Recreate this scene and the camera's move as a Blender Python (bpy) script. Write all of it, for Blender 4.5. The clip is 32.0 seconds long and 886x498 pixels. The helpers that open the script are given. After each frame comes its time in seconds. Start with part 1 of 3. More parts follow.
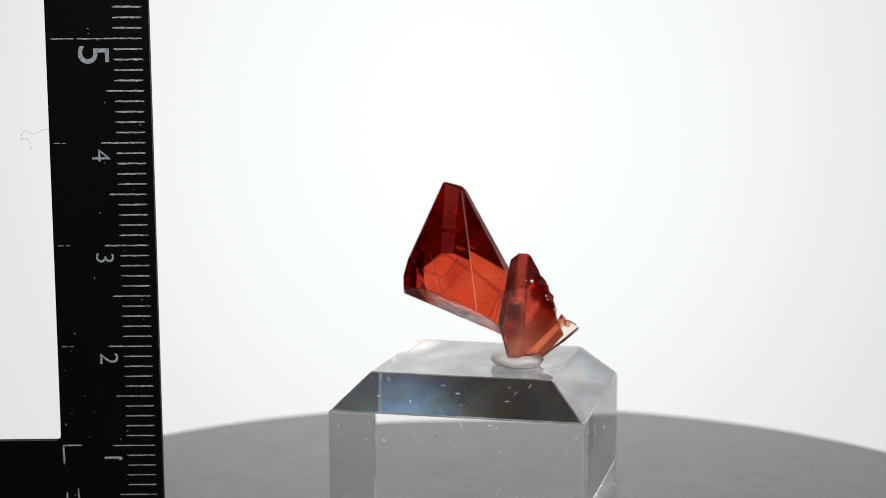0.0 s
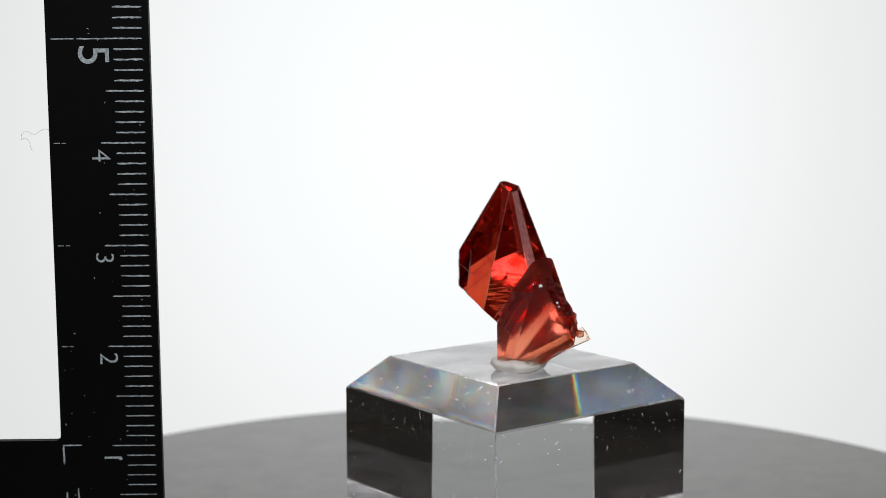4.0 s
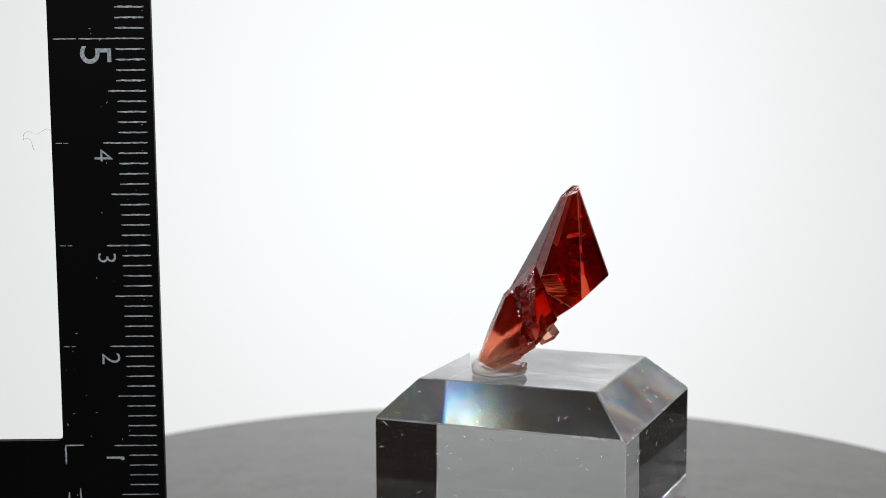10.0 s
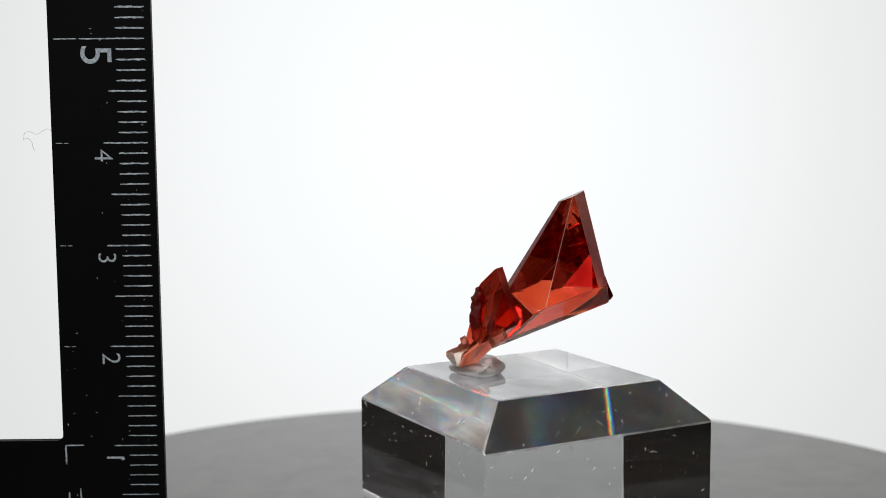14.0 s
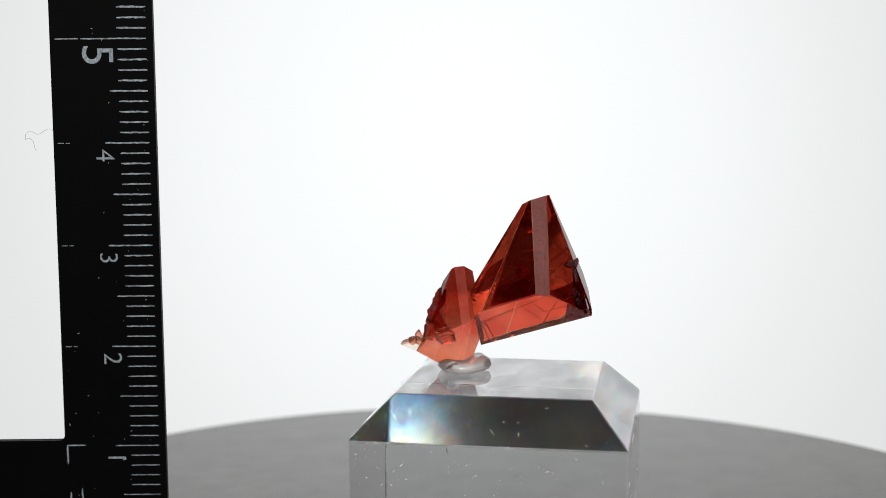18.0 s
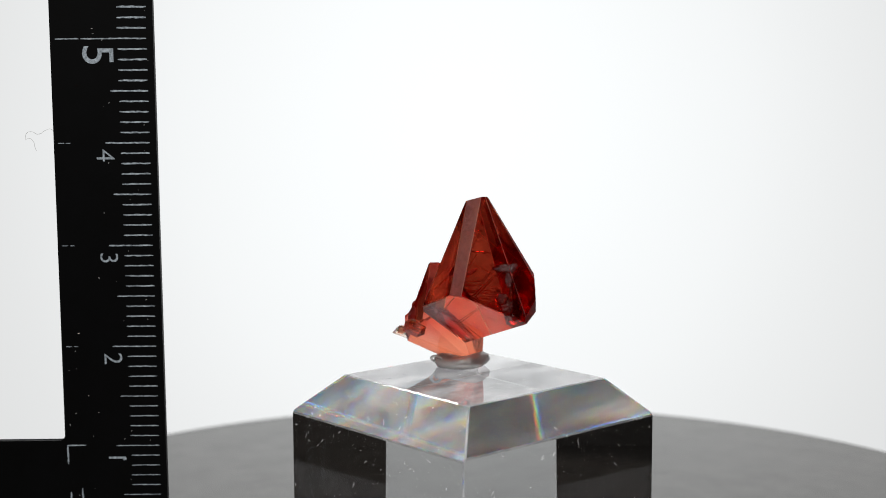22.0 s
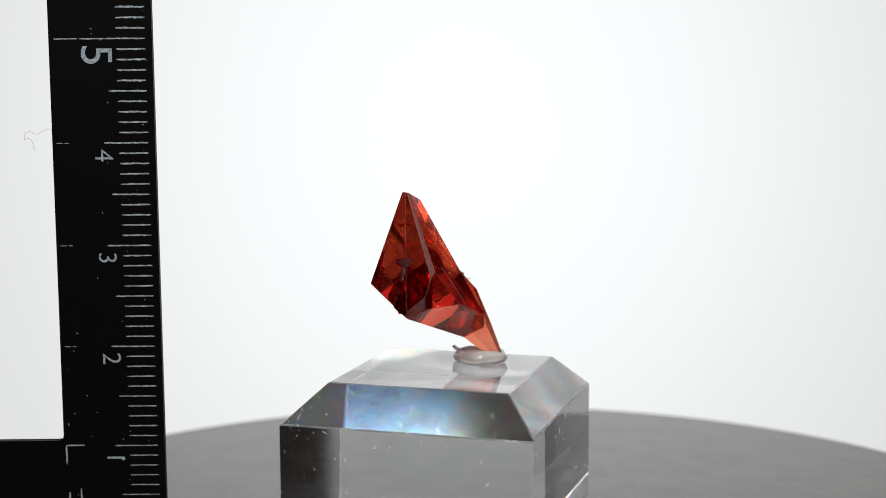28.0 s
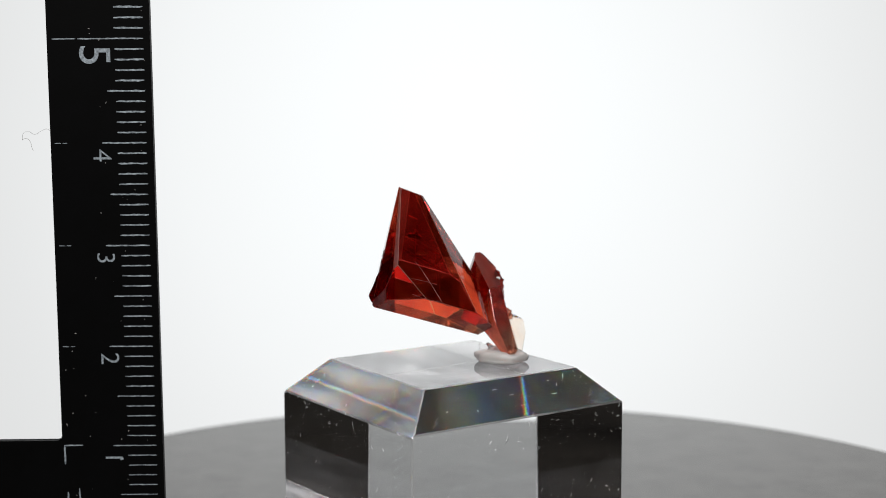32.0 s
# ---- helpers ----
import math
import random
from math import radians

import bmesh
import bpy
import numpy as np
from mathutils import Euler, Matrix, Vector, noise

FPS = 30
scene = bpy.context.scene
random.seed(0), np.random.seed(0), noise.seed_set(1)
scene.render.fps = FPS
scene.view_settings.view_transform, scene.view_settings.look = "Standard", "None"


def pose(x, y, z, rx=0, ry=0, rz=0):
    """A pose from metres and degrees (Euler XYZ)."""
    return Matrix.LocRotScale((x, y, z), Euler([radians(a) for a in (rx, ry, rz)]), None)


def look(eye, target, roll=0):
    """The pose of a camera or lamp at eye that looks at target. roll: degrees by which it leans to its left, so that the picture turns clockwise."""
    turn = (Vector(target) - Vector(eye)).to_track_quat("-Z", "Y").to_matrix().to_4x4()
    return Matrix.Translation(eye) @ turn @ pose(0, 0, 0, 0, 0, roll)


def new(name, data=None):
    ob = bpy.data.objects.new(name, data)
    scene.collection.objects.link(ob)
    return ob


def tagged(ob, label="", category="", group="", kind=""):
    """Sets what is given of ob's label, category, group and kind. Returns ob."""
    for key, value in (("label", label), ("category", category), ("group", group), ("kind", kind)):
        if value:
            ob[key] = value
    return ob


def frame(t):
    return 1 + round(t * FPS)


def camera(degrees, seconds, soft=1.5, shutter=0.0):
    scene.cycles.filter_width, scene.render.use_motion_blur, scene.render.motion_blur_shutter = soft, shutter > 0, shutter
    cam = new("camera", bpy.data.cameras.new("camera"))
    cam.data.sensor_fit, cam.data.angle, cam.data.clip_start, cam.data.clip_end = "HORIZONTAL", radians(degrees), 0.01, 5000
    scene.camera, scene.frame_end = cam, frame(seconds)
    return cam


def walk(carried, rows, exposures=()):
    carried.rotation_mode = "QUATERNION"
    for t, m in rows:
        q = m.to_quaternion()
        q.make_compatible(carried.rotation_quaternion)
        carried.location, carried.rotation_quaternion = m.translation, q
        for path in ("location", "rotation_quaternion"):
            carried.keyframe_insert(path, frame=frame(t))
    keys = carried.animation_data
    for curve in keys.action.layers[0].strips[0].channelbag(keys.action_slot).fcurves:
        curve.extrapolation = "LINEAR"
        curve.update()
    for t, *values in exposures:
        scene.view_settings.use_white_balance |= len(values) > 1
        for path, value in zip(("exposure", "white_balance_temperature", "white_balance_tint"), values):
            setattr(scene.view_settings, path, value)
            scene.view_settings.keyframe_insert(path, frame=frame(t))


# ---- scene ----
MM = 0.001
LIFT = 0.075          # height of the acrylic block's top above the table

# ---- camera ----
PITCH = 7.122
cam = camera(33.62, 32.0, soft=0.8)
EYE = Vector((-4.685 * MM, -143.0 * MM, 29.70 * MM + LIFT))
AIM = EYE + Vector((0, math.cos(radians(PITCH)), -math.sin(radians(PITCH))))
walk(cam, [(0.0, look(EYE, AIM, -0.22)), (32.0, look(EYE, AIM, -0.22))])
cam.data.dof.use_dof = True
cam.data.dof.focus_distance = 0.139
cam.data.dof.aperture_fstop = 34.0


# ---- turntable's turn ----
def turn(t):
    """Degrees by which the turntable has turned clockwise at t seconds."""
    w = 0.17029
    return math.degrees(w * t + 0.0046 * math.sin(w * t) - 0.0026 * (math.cos(w * t) - 1))


# ---- world and light ----
world = bpy.data.worlds.new("world")
scene.world = world
world.use_nodes = True
world.node_tree.nodes["Background"].inputs["Color"].default_value = (0.9, 0.95, 1.0, 1)
world.node_tree.nodes["Background"].inputs["Strength"].default_value = 0.006

lamp_data = bpy.data.lights.new("softbox_lamp", "AREA")
lamp_data.shape, lamp_data.size, lamp_data.size_y = "RECTANGLE", 0.17, 0.17
lamp_data.energy, lamp_data.color = 2.25, (1.0, 0.985, 0.96)
lamp = new("softbox_lamp", lamp_data)
lamp.matrix_world = look((0.0, -0.36, 0.43), (0, 0.01, 0.08))

side_data = bpy.data.lights.new("side_softbox_lamp", "AREA")
side_data.shape, side_data.size, side_data.size_y = "RECTANGLE", 0.09, 0.08
side_data.energy, side_data.color = 0.25, (0.96, 0.98, 1.0)
side_lamp = new("side_softbox_lamp", side_data)
side_lamp.matrix_world = look((-0.304, -0.043, 0.418), (0, 0, 0.085))

back_data = bpy.data.lights.new("back_strip_lamp", "AREA")
back_data.shape, back_data.size, back_data.size_y = "RECTANGLE", 0.20, 0.024
back_data.energy, back_data.color = 0.32, (1.0, 1.0, 1.0)
back_lamp = new("back_strip_lamp", back_data)
back_lamp.matrix_world = look((-0.120, 0.377, 0.386), (0, 0.02, 0.056))

# unseen weak fill, added to lighten the block's right-hand slopes
right_data = bpy.data.lights.new("right_fill_lamp", "AREA")
right_data.shape, right_data.size, right_data.size_y = "RECTANGLE", 0.30, 0.20
right_data.energy, right_data.color = 0.09, (1.0, 1.0, 1.0)
right_lamp = new("right_fill_lamp", right_data)
right_lamp.matrix_world = look((0.275, 0.205, 0.315), (0, 0.02, 0.056))

strip_data = bpy.data.lights.new("right_strip_lamp", "AREA")
strip_data.shape, strip_data.size, strip_data.size_y = "RECTANGLE", 0.17, 0.024
strip_data.energy, strip_data.color = 0.2, (1.0, 1.0, 1.0)
strip_lamp = new("right_strip_lamp", strip_data)
strip_lamp.matrix_world = look((0.382, 0.115, 0.364), (0, 0.02, 0.056))


# ---- materials ----
def mat(name):
    m = bpy.data.materials.new(name)
    m.use_nodes = True
    m.node_tree.nodes.clear()
    return m, m.node_tree


def node(nt, kind, **inputs):
    n = nt.nodes.new("ShaderNode" + kind)
    for k, v in inputs.items():
        n.inputs[k.replace("_", " ")].default_value = v
    return n


def out(nt, sh):
    o = nt.nodes.new("ShaderNodeOutputMaterial")
    nt.links.new(sh, o.inputs["Surface"])


def noise_at(nt, scale, detail=4.0, rough=0.55, stretch=(1, 1, 1)):
    """Noise in the object's own space; scale in waves per metre."""
    tc = nt.nodes.new("ShaderNodeTexCoord")
    mp = nt.nodes.new("ShaderNodeMapping")
    mp.inputs["Scale"].default_value = stretch
    nt.links.new(tc.outputs["Object"], mp.inputs["Vector"])
    n = node(nt, "TexNoise", Scale=scale, Detail=detail, Roughness=rough)
    nt.links.new(mp.outputs["Vector"], n.inputs["Vector"])
    return n.outputs["Fac"]


def ramp(nt, fac, stops, soft="LINEAR"):
    r = nt.nodes.new("ShaderNodeValToRGB")
    el = r.color_ramp.elements
    while len(el) < len(stops):
        el.new(0.5)
    for e, (p, c) in zip(el, stops):
        e.position, e.color = p, (*c, 1) if len(c) == 3 else c
    r.color_ramp.interpolation = soft
    nt.links.new(fac, r.inputs["Fac"])
    return r.outputs["Color"]


def bump(nt, fac, strength, distance):
    b = node(nt, "Bump", Strength=strength, Distance=distance)
    nt.links.new(fac, b.inputs["Height"])
    return b.outputs["Normal"]


def gem(name, pale, deep, rough, grain, relief, haze=0.2, ior=1.56, steps=0.0, tail=None, skin=0.0):
    """Transparent red mineral: colour zones, and a face that is polished or etched."""
    m, nt = mat(name)
    p = node(nt, "BsdfPrincipled", IOR=ior, Roughness=rough)
    p.inputs["Transmission Weight"].default_value = 1.0
    col = ramp(nt, noise_at(nt, 190, 3, 0.6), [(0.36, deep), (0.66, pale)])
    if tail:
        sep = nt.nodes.new("ShaderNodeSeparateXYZ")
        nt.links.new(nt.nodes.new("ShaderNodeTexCoord").outputs["Object"], sep.inputs["Vector"])
        zone = node(nt, "MapRange", From_Min=0.0050, From_Max=0.0022)
        nt.links.new(sep.outputs["Z"], zone.inputs["Value"])
        blend = nt.nodes.new("ShaderNodeMix")
        blend.data_type = "RGBA"
        nt.links.new(zone.outputs["Result"], blend.inputs[0])
        nt.links.new(col, blend.inputs[6])
        blend.inputs[7].default_value = (*tail, 1)
        col = blend.outputs[2]
    nt.links.new(col, p.inputs["Base Color"])
    last = bump(nt, noise_at(nt, grain, 5, 0.65), relief, 0.0001)
    if steps:
        sep = nt.nodes.new("ShaderNodeSeparateXYZ")
        nt.links.new(nt.nodes.new("ShaderNodeTexCoord").outputs["Object"], sep.inputs["Vector"])
        low = node(nt, "MapRange", From_Min=steps + 0.0010, From_Max=steps - 0.0006, To_Min=0.0, To_Max=1.0)
        nt.links.new(sep.outputs["Z"], low.inputs["Value"])
        b = node(nt, "Bump", Distance=0.0002)
        nt.links.new(low.outputs["Result"], b.inputs["Strength"])
        nt.links.new(noise_at(nt, 620, 3, 0.6, (0.3, 0.3, 2.0)), b.inputs["Height"])
        nt.links.new(last, b.inputs["Normal"])
        last = b.outputs["Normal"]
    nt.links.new(last, p.inputs["Normal"])
    hazy = nt.nodes.new("ShaderNodeBsdfTranslucent")
    nt.links.new(col, hazy.inputs["Color"])
    mix = nt.nodes.new("ShaderNodeMixShader")
    nt.links.new(ramp(nt, noise_at(nt, 260, 4, 0.6), [(0.4, (haze * 0.4,) * 3), (0.65, (haze,) * 3)]), mix.inputs["Fac"])
    nt.links.new(p.outputs["BSDF"], mix.inputs[1])
    nt.links.new(hazy.outputs["BSDF"], mix.inputs[2])
    last_shader = mix.outputs["Shader"]
    if skin:
        chalk = nt.nodes.new("ShaderNodeBsdfDiffuse")
        nt.links.new(ramp(nt, noise_at(nt, 3800, 3, 0.6), [(0.35, (0.11, 0.03, 0.03)), (0.68, (0.42, 0.22, 0.23))]), chalk.inputs["Color"])
        over = nt.nodes.new("ShaderNodeMixShader")
        nt.links.new(ramp(nt, noise_at(nt, 2600, 4, 0.7), [(0.38, (skin * 0.4,) * 3), (0.66, (skin,) * 3)]), over.inputs["Fac"])
        nt.links.new(last_shader, over.inputs[1])
        nt.links.new(chalk.outputs["BSDF"], over.inputs[2])
        last_shader = over.outputs["Shader"]
    out(nt, last_shader)
    return m


GEM = gem("gem_polished", (0.87, 0.028, 0.016), (0.40, 0.005, 0.005), 0.02, 1100, 0.05, haze=0.055)
GEM_STEPPED = gem("gem_stepped", (0.85, 0.034, 0.018), (0.43, 0.007, 0.006), 0.02, 1100, 0.04, steps=0.0080, haze=0.09)
# same red crystal; panel light through its thin underside is coloured in as orange
GEM_BELLY_GLOW = gem("gem_belly_glow", (0.98, 0.50, 0.14), (0.92, 0.26, 0.05), 0.03, 900, 0.1, haze=0.22, ior=1.42)
GEM_EDGE = gem("gem_worn_edge", (0.8, 0.36, 0.32), (0.6, 0.12, 0.1), 0.4, 4000, 0.8, haze=0.3)
GEM_ETCHED = gem("gem_etched", (0.62, 0.17, 0.15), (0.45, 0.07, 0.06), 0.42, 5200, 0.8, haze=0.2, ior=1.42, skin=0.34)
GEM_FROST = gem("gem_frosted", (0.6, 0.10, 0.08), (0.42, 0.04, 0.035), 0.3, 4200, 1.0, ior=1.5, skin=0.75)
GEM_SIDE = gem("gem_side", (0.88, 0.12, 0.05), (0.64, 0.03, 0.014), 0.03, 1300, 0.12, haze=0.12, tail=(0.90, 0.13, 0.06))
GEM_PALE = gem("gem_pale", (1.0, 0.94, 0.88), (0.995, 0.84, 0.71), 0.04, 1500, 0.12, haze=0.07, ior=1.1)
GEM_CHIP = gem("gem_chipped", (0.55, 0.10, 0.09), (0.4, 0.04, 0.035), 0.25, 4200, 1.0, haze=0.15, ior=1.4, skin=0.22)
GEM_CRUST = gem("gem_crust", (0.62, 0.10, 0.06), (0.4, 0.02, 0.012), 0.3, 3000, 1.0, haze=0.35, ior=1.3)
GEM_ROUGH = gem("gem_rough", (0.85, 0.17, 0.10), (0.62, 0.055, 0.035), 0.3, 3600, 1.0, haze=0.14, tail=(0.97, 0.55, 0.38), ior=1.18)
GEM_NUB = gem("gem_nub", (0.97, 0.62, 0.47), (0.93, 0.42, 0.29), 0.10, 2200, 0.4, haze=0.12, ior=1.3)
GEM_SATIN = gem("gem_satin", (0.88, 0.14, 0.07), (0.66, 0.04, 0.02), 0.2, 3000, 0.9, haze=0.14, ior=1.22, tail=(0.95, 0.46, 0.30), skin=0.09)


def acrylic(name):
    """Clear polished acrylic."""
    m, nt = mat(name)
    g = node(nt, "BsdfGlass", Color=(0.985, 0.987, 0.99, 1), Roughness=0.0, IOR=1.491)
    out(nt, g.outputs["BSDF"])
    return m


def prism(name):
    """Acrylic slope with fine polishing lines. Each band of the spectrum is bent by its own index, as in a prism."""
    m, nt = mat(name)
    lines = noise_at(nt, 1500, 3, 0.6, (0.16, 0.16, 1.6))
    waves = noise_at(nt, 110, 2, 0.5)
    slow = node(nt, "Bump", Strength=0.05, Distance=0.0003)
    nt.links.new(waves, slow.inputs["Height"])
    fine = node(nt, "Bump", Strength=0.09, Distance=0.00005)
    nt.links.new(lines, fine.inputs["Height"])
    nt.links.new(slow.outputs["Normal"], fine.inputs["Normal"])
    total = None
    bands = (((0.52, 0.0, 0.0), 1.455), ((0.36, 0.22, 0.0), 1.472), ((0.12, 0.46, 0.04), 1.490), ((0.0, 0.30, 0.40), 1.510), ((0.0, 0.02, 0.56), 1.532))
    for tint, ior in bands:
        g = node(nt, "BsdfGlass", Color=(*tint, 1), Roughness=0.004, IOR=ior)
        nt.links.new(fine.outputs["Normal"], g.inputs["Normal"])
        if total is None:
            total = g.outputs["BSDF"]
        else:
            add = nt.nodes.new("ShaderNodeAddShader")
            nt.links.new(total, add.inputs[0])
            nt.links.new(g.outputs["BSDF"], add.inputs[1])
            total = add.outputs["Shader"]
    out(nt, total)
    return m


ACRYLIC_SLOPE = prism("striated_acrylic")
ACRYLIC = acrylic("clear_acrylic")


def worn(name, white, share, rough):
    """Acrylic that is rubbed matt: clear and white in parts."""
    m, nt = mat(name)
    g = node(nt, "BsdfGlass", Color=(0.97, 0.98, 0.99, 1), Roughness=rough, IOR=1.491)
    d = node(nt, "BsdfDiffuse", Color=(white, white, white * 1.01, 1))
    mix = nt.nodes.new("ShaderNodeMixShader")
    lo, hi = share
    nt.links.new(ramp(nt, noise_at(nt, 260, 5, 0.65), [(0.35, (lo,) * 3), (0.68, (hi,) * 3)]), mix.inputs["Fac"])
    nt.links.new(g.outputs["BSDF"], mix.inputs[1])
    nt.links.new(d.outputs["BSDF"], mix.inputs[2])
    out(nt, mix.outputs["Shader"])
    return m


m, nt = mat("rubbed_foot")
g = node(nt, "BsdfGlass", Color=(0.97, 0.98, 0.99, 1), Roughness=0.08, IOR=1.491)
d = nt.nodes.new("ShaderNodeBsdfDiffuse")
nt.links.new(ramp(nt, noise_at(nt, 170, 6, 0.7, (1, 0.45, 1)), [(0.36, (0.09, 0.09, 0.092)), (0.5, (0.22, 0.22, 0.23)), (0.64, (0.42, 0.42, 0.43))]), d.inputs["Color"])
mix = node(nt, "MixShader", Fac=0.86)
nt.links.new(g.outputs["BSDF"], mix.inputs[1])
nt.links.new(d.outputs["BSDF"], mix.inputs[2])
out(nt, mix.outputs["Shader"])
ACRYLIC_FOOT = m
ACRYLIC_EDGE = worn("rubbed_edge", 0.92, (0.03, 0.32), 0.1)


def plain(name, dark, light, rough, grain, relief=0.0, metal=0.0, stretch=(1, 1, 1), ior=1.5):
    m, nt = mat(name)
    p = node(nt, "BsdfPrincipled", Roughness=rough, Metallic=metal, IOR=ior)
    nt.links.new(ramp(nt, noise_at(nt, grain, 6, 0.62, stretch), [(0.3, dark), (0.7, light)]), p.inputs["Base Color"])
    if relief:
        nt.links.new(bump(nt, noise_at(nt, grain * 9, 5, 0.6, stretch), relief, 0.0001), p.inputs["Normal"])
    out(nt, p.outputs["BSDF"])
    return m


m, nt = mat("black_platter")
p = node(nt, "BsdfPrincipled", IOR=1.8)
nt.links.new(ramp(nt, noise_at(nt, 260, 6, 0.66), [(0.3, (0.016, 0.0138, 0.012)), (0.7, (0.03, 0.0262, 0.0228))]), p.inputs["Base Color"])
nt.links.new(ramp(nt, noise_at(nt, 300, 8, 0.72), [(0.30, (0.10,) * 3), (0.5, (0.13,) * 3), (0.72, (0.2,) * 3)]), p.inputs["Roughness"])
nt.links.new(bump(nt, noise_at(nt, 900, 5, 0.6), 0.02, 0.0001), p.inputs["Normal"])
nt.links.new(ramp(nt, noise_at(nt, 210, 7, 0.7), [(0.32, (0.36,) * 3), (0.5, (0.5,) * 3), (0.7, (0.66,) * 3)]), p.inputs["Specular IOR Level"])
p.inputs["Specular Tint"].default_value = (1.0, 0.965, 0.92, 1)
out(nt, p.outputs["BSDF"])
PLATTER = m
RULER = plain("black_plastic", (0.001, 0.001, 0.001), (0.0016, 0.0016, 0.0019), 0.5, 300, 0.05, ior=1.2)
INK = plain("pale_ink", (0.10, 0.12, 0.14), (0.50, 0.57, 0.63), 0.7, 3200, 0.3)
HOUSING = plain("dark_housing", (0.02, 0.02, 0.02), (0.03, 0.03, 0.03), 0.5, 80, 0.1)
TABLE = plain("dark_table", (0.010, 0.009, 0.008), (0.018, 0.016, 0.014), 0.6, 20, 0.1)
WALL = plain("dim_wall", (0.022, 0.023, 0.026), (0.027, 0.028, 0.031), 0.9, 6, 0.1)
CRACK = plain("pale_fracture", (0.12, 0.015, 0.015), (0.42, 0.17, 0.16), 0.35, 1500, 0.5)
SCRATCH = plain("white_scratch", (0.75, 0.75, 0.76), (0.92, 0.92, 0.92), 0.6, 900)
LINT = plain("grey_lint", (0.3, 0.3, 0.3), (0.45, 0.44, 0.42), 0.9, 900)

m, nt = mat("inner_veil")
vb = node(nt, "BsdfGlass", Color=(1.0, 0.8, 0.72, 1), Roughness=0.12, IOR=0.66)
nt.links.new(bump(nt, noise_at(nt, 900, 4, 0.6), 0.5, 0.0002), vb.inputs["Normal"])
out(nt, vb.outputs["BSDF"])
VEIL = m

m, nt = mat("milky_gel")
gel = node(nt, "BsdfPrincipled", Roughness=0.12, IOR=1.42)
gel.inputs["Base Color"].default_value = (0.9, 0.88, 0.86, 1)
gel.inputs["Transmission Weight"].default_value = 0.5
gel.inputs["Subsurface Weight"].default_value = 0.3
gel.inputs["Subsurface Radius"].default_value = (0.001, 0.001, 0.001)
nt.links.new(bump(nt, noise_at(nt, 500, 3), 0.15, 0.0002), gel.inputs["Normal"])
out(nt, gel.outputs["BSDF"])
GEL = m

m, nt = mat("glowing_diffuser")
tc = nt.nodes.new("ShaderNodeTexCoord")
mp = nt.nodes.new("ShaderNodeMapping")
mp.inputs["Location"].default_value = (0.0, 0.0, 0.0)
mp.inputs["Scale"].default_value = (7.5, 1.0, 6.8)
gr = nt.nodes.new("ShaderNodeTexGradient")
gr.gradient_type = "SPHERICAL"
nt.links.new(tc.outputs["Object"], mp.inputs["Vector"])
nt.links.new(mp.outputs["Vector"], gr.inputs["Vector"])
glow = node(nt, "Emission", Strength=1.43)
nt.links.new(ramp(nt, gr.outputs["Fac"], [(0.0, (0.52, 0.526, 0.526)), (0.22, (0.56, 0.567, 0.567)), (0.5, (0.64, 0.652, 0.655)), (0.9, (0.71, 0.732, 0.738))], "B_SPLINE"), glow.inputs["Color"])
out(nt, glow.outputs["Emission"])
DIFFUSER = m


# ---- building helpers ----
def part(name, bm, material, parent=None, label="", smooth=False):
    """Links a bmesh in millimetres as one mesh object."""
    bmesh.ops.transform(bm, matrix=Matrix.Scale(MM, 4), verts=bm.verts)
    bmesh.ops.recalc_face_normals(bm, faces=bm.faces)
    me = bpy.data.meshes.new(name)
    for f in bm.faces:
        f.smooth = smooth
    bm.to_mesh(me)
    bm.free()
    for k in material if isinstance(material, (list, tuple)) else [material]:
        me.materials.append(k)
    ob = new(name, me)
    if parent:
        ob.parent = parent
    if label:
        tagged(ob, label)
    return ob


def empty(name, x, y, z):
    ob = new(name)
    ob.location = (x * MM, y * MM, z * MM + LIFT)
    return ob


def box(x0, x1, y0, y1, z0, z1, bevel=0.0, segments=2):
    bm = bmesh.new()
    bmesh.ops.create_cube(bm, size=1)
    bmesh.ops.scale(bm, vec=(x1 - x0, y1 - y0, z1 - z0), verts=bm.verts)
    bmesh.ops.translate(bm, vec=((x0 + x1) / 2, (y0 + y1) / 2, (z0 + z1) / 2), verts=bm.verts)
    if bevel:
        bmesh.ops.bevel(bm, geom=bm.edges[:], offset=bevel, segments=segments, affect="EDGES", profile=0.5)
    return bm


def lathe(profile, steps=96, x=0.0, y=0.0):
    """A turned solid from (radius, height) pairs."""
    bm = bmesh.new()
    rings = []
    for r, z in profile:
        if r < 1e-6:
            rings.append([bm.verts.new((x, y, z))])
        else:
            rings.append([bm.verts.new((x + r * math.cos(2 * math.pi * i / steps), y + r * math.sin(2 * math.pi * i / steps), z)) for i in range(steps)])
    for a, b in zip(rings, rings[1:]):
        for i in range(steps):
            j = (i + 1) % steps
            q = [a[i % len(a)], a[j % len(a)], b[j % len(b)], b[i % len(b)]]
            q = list(dict.fromkeys(q))
            if len(q) > 2:
                bm.faces.new(q)
    return bm


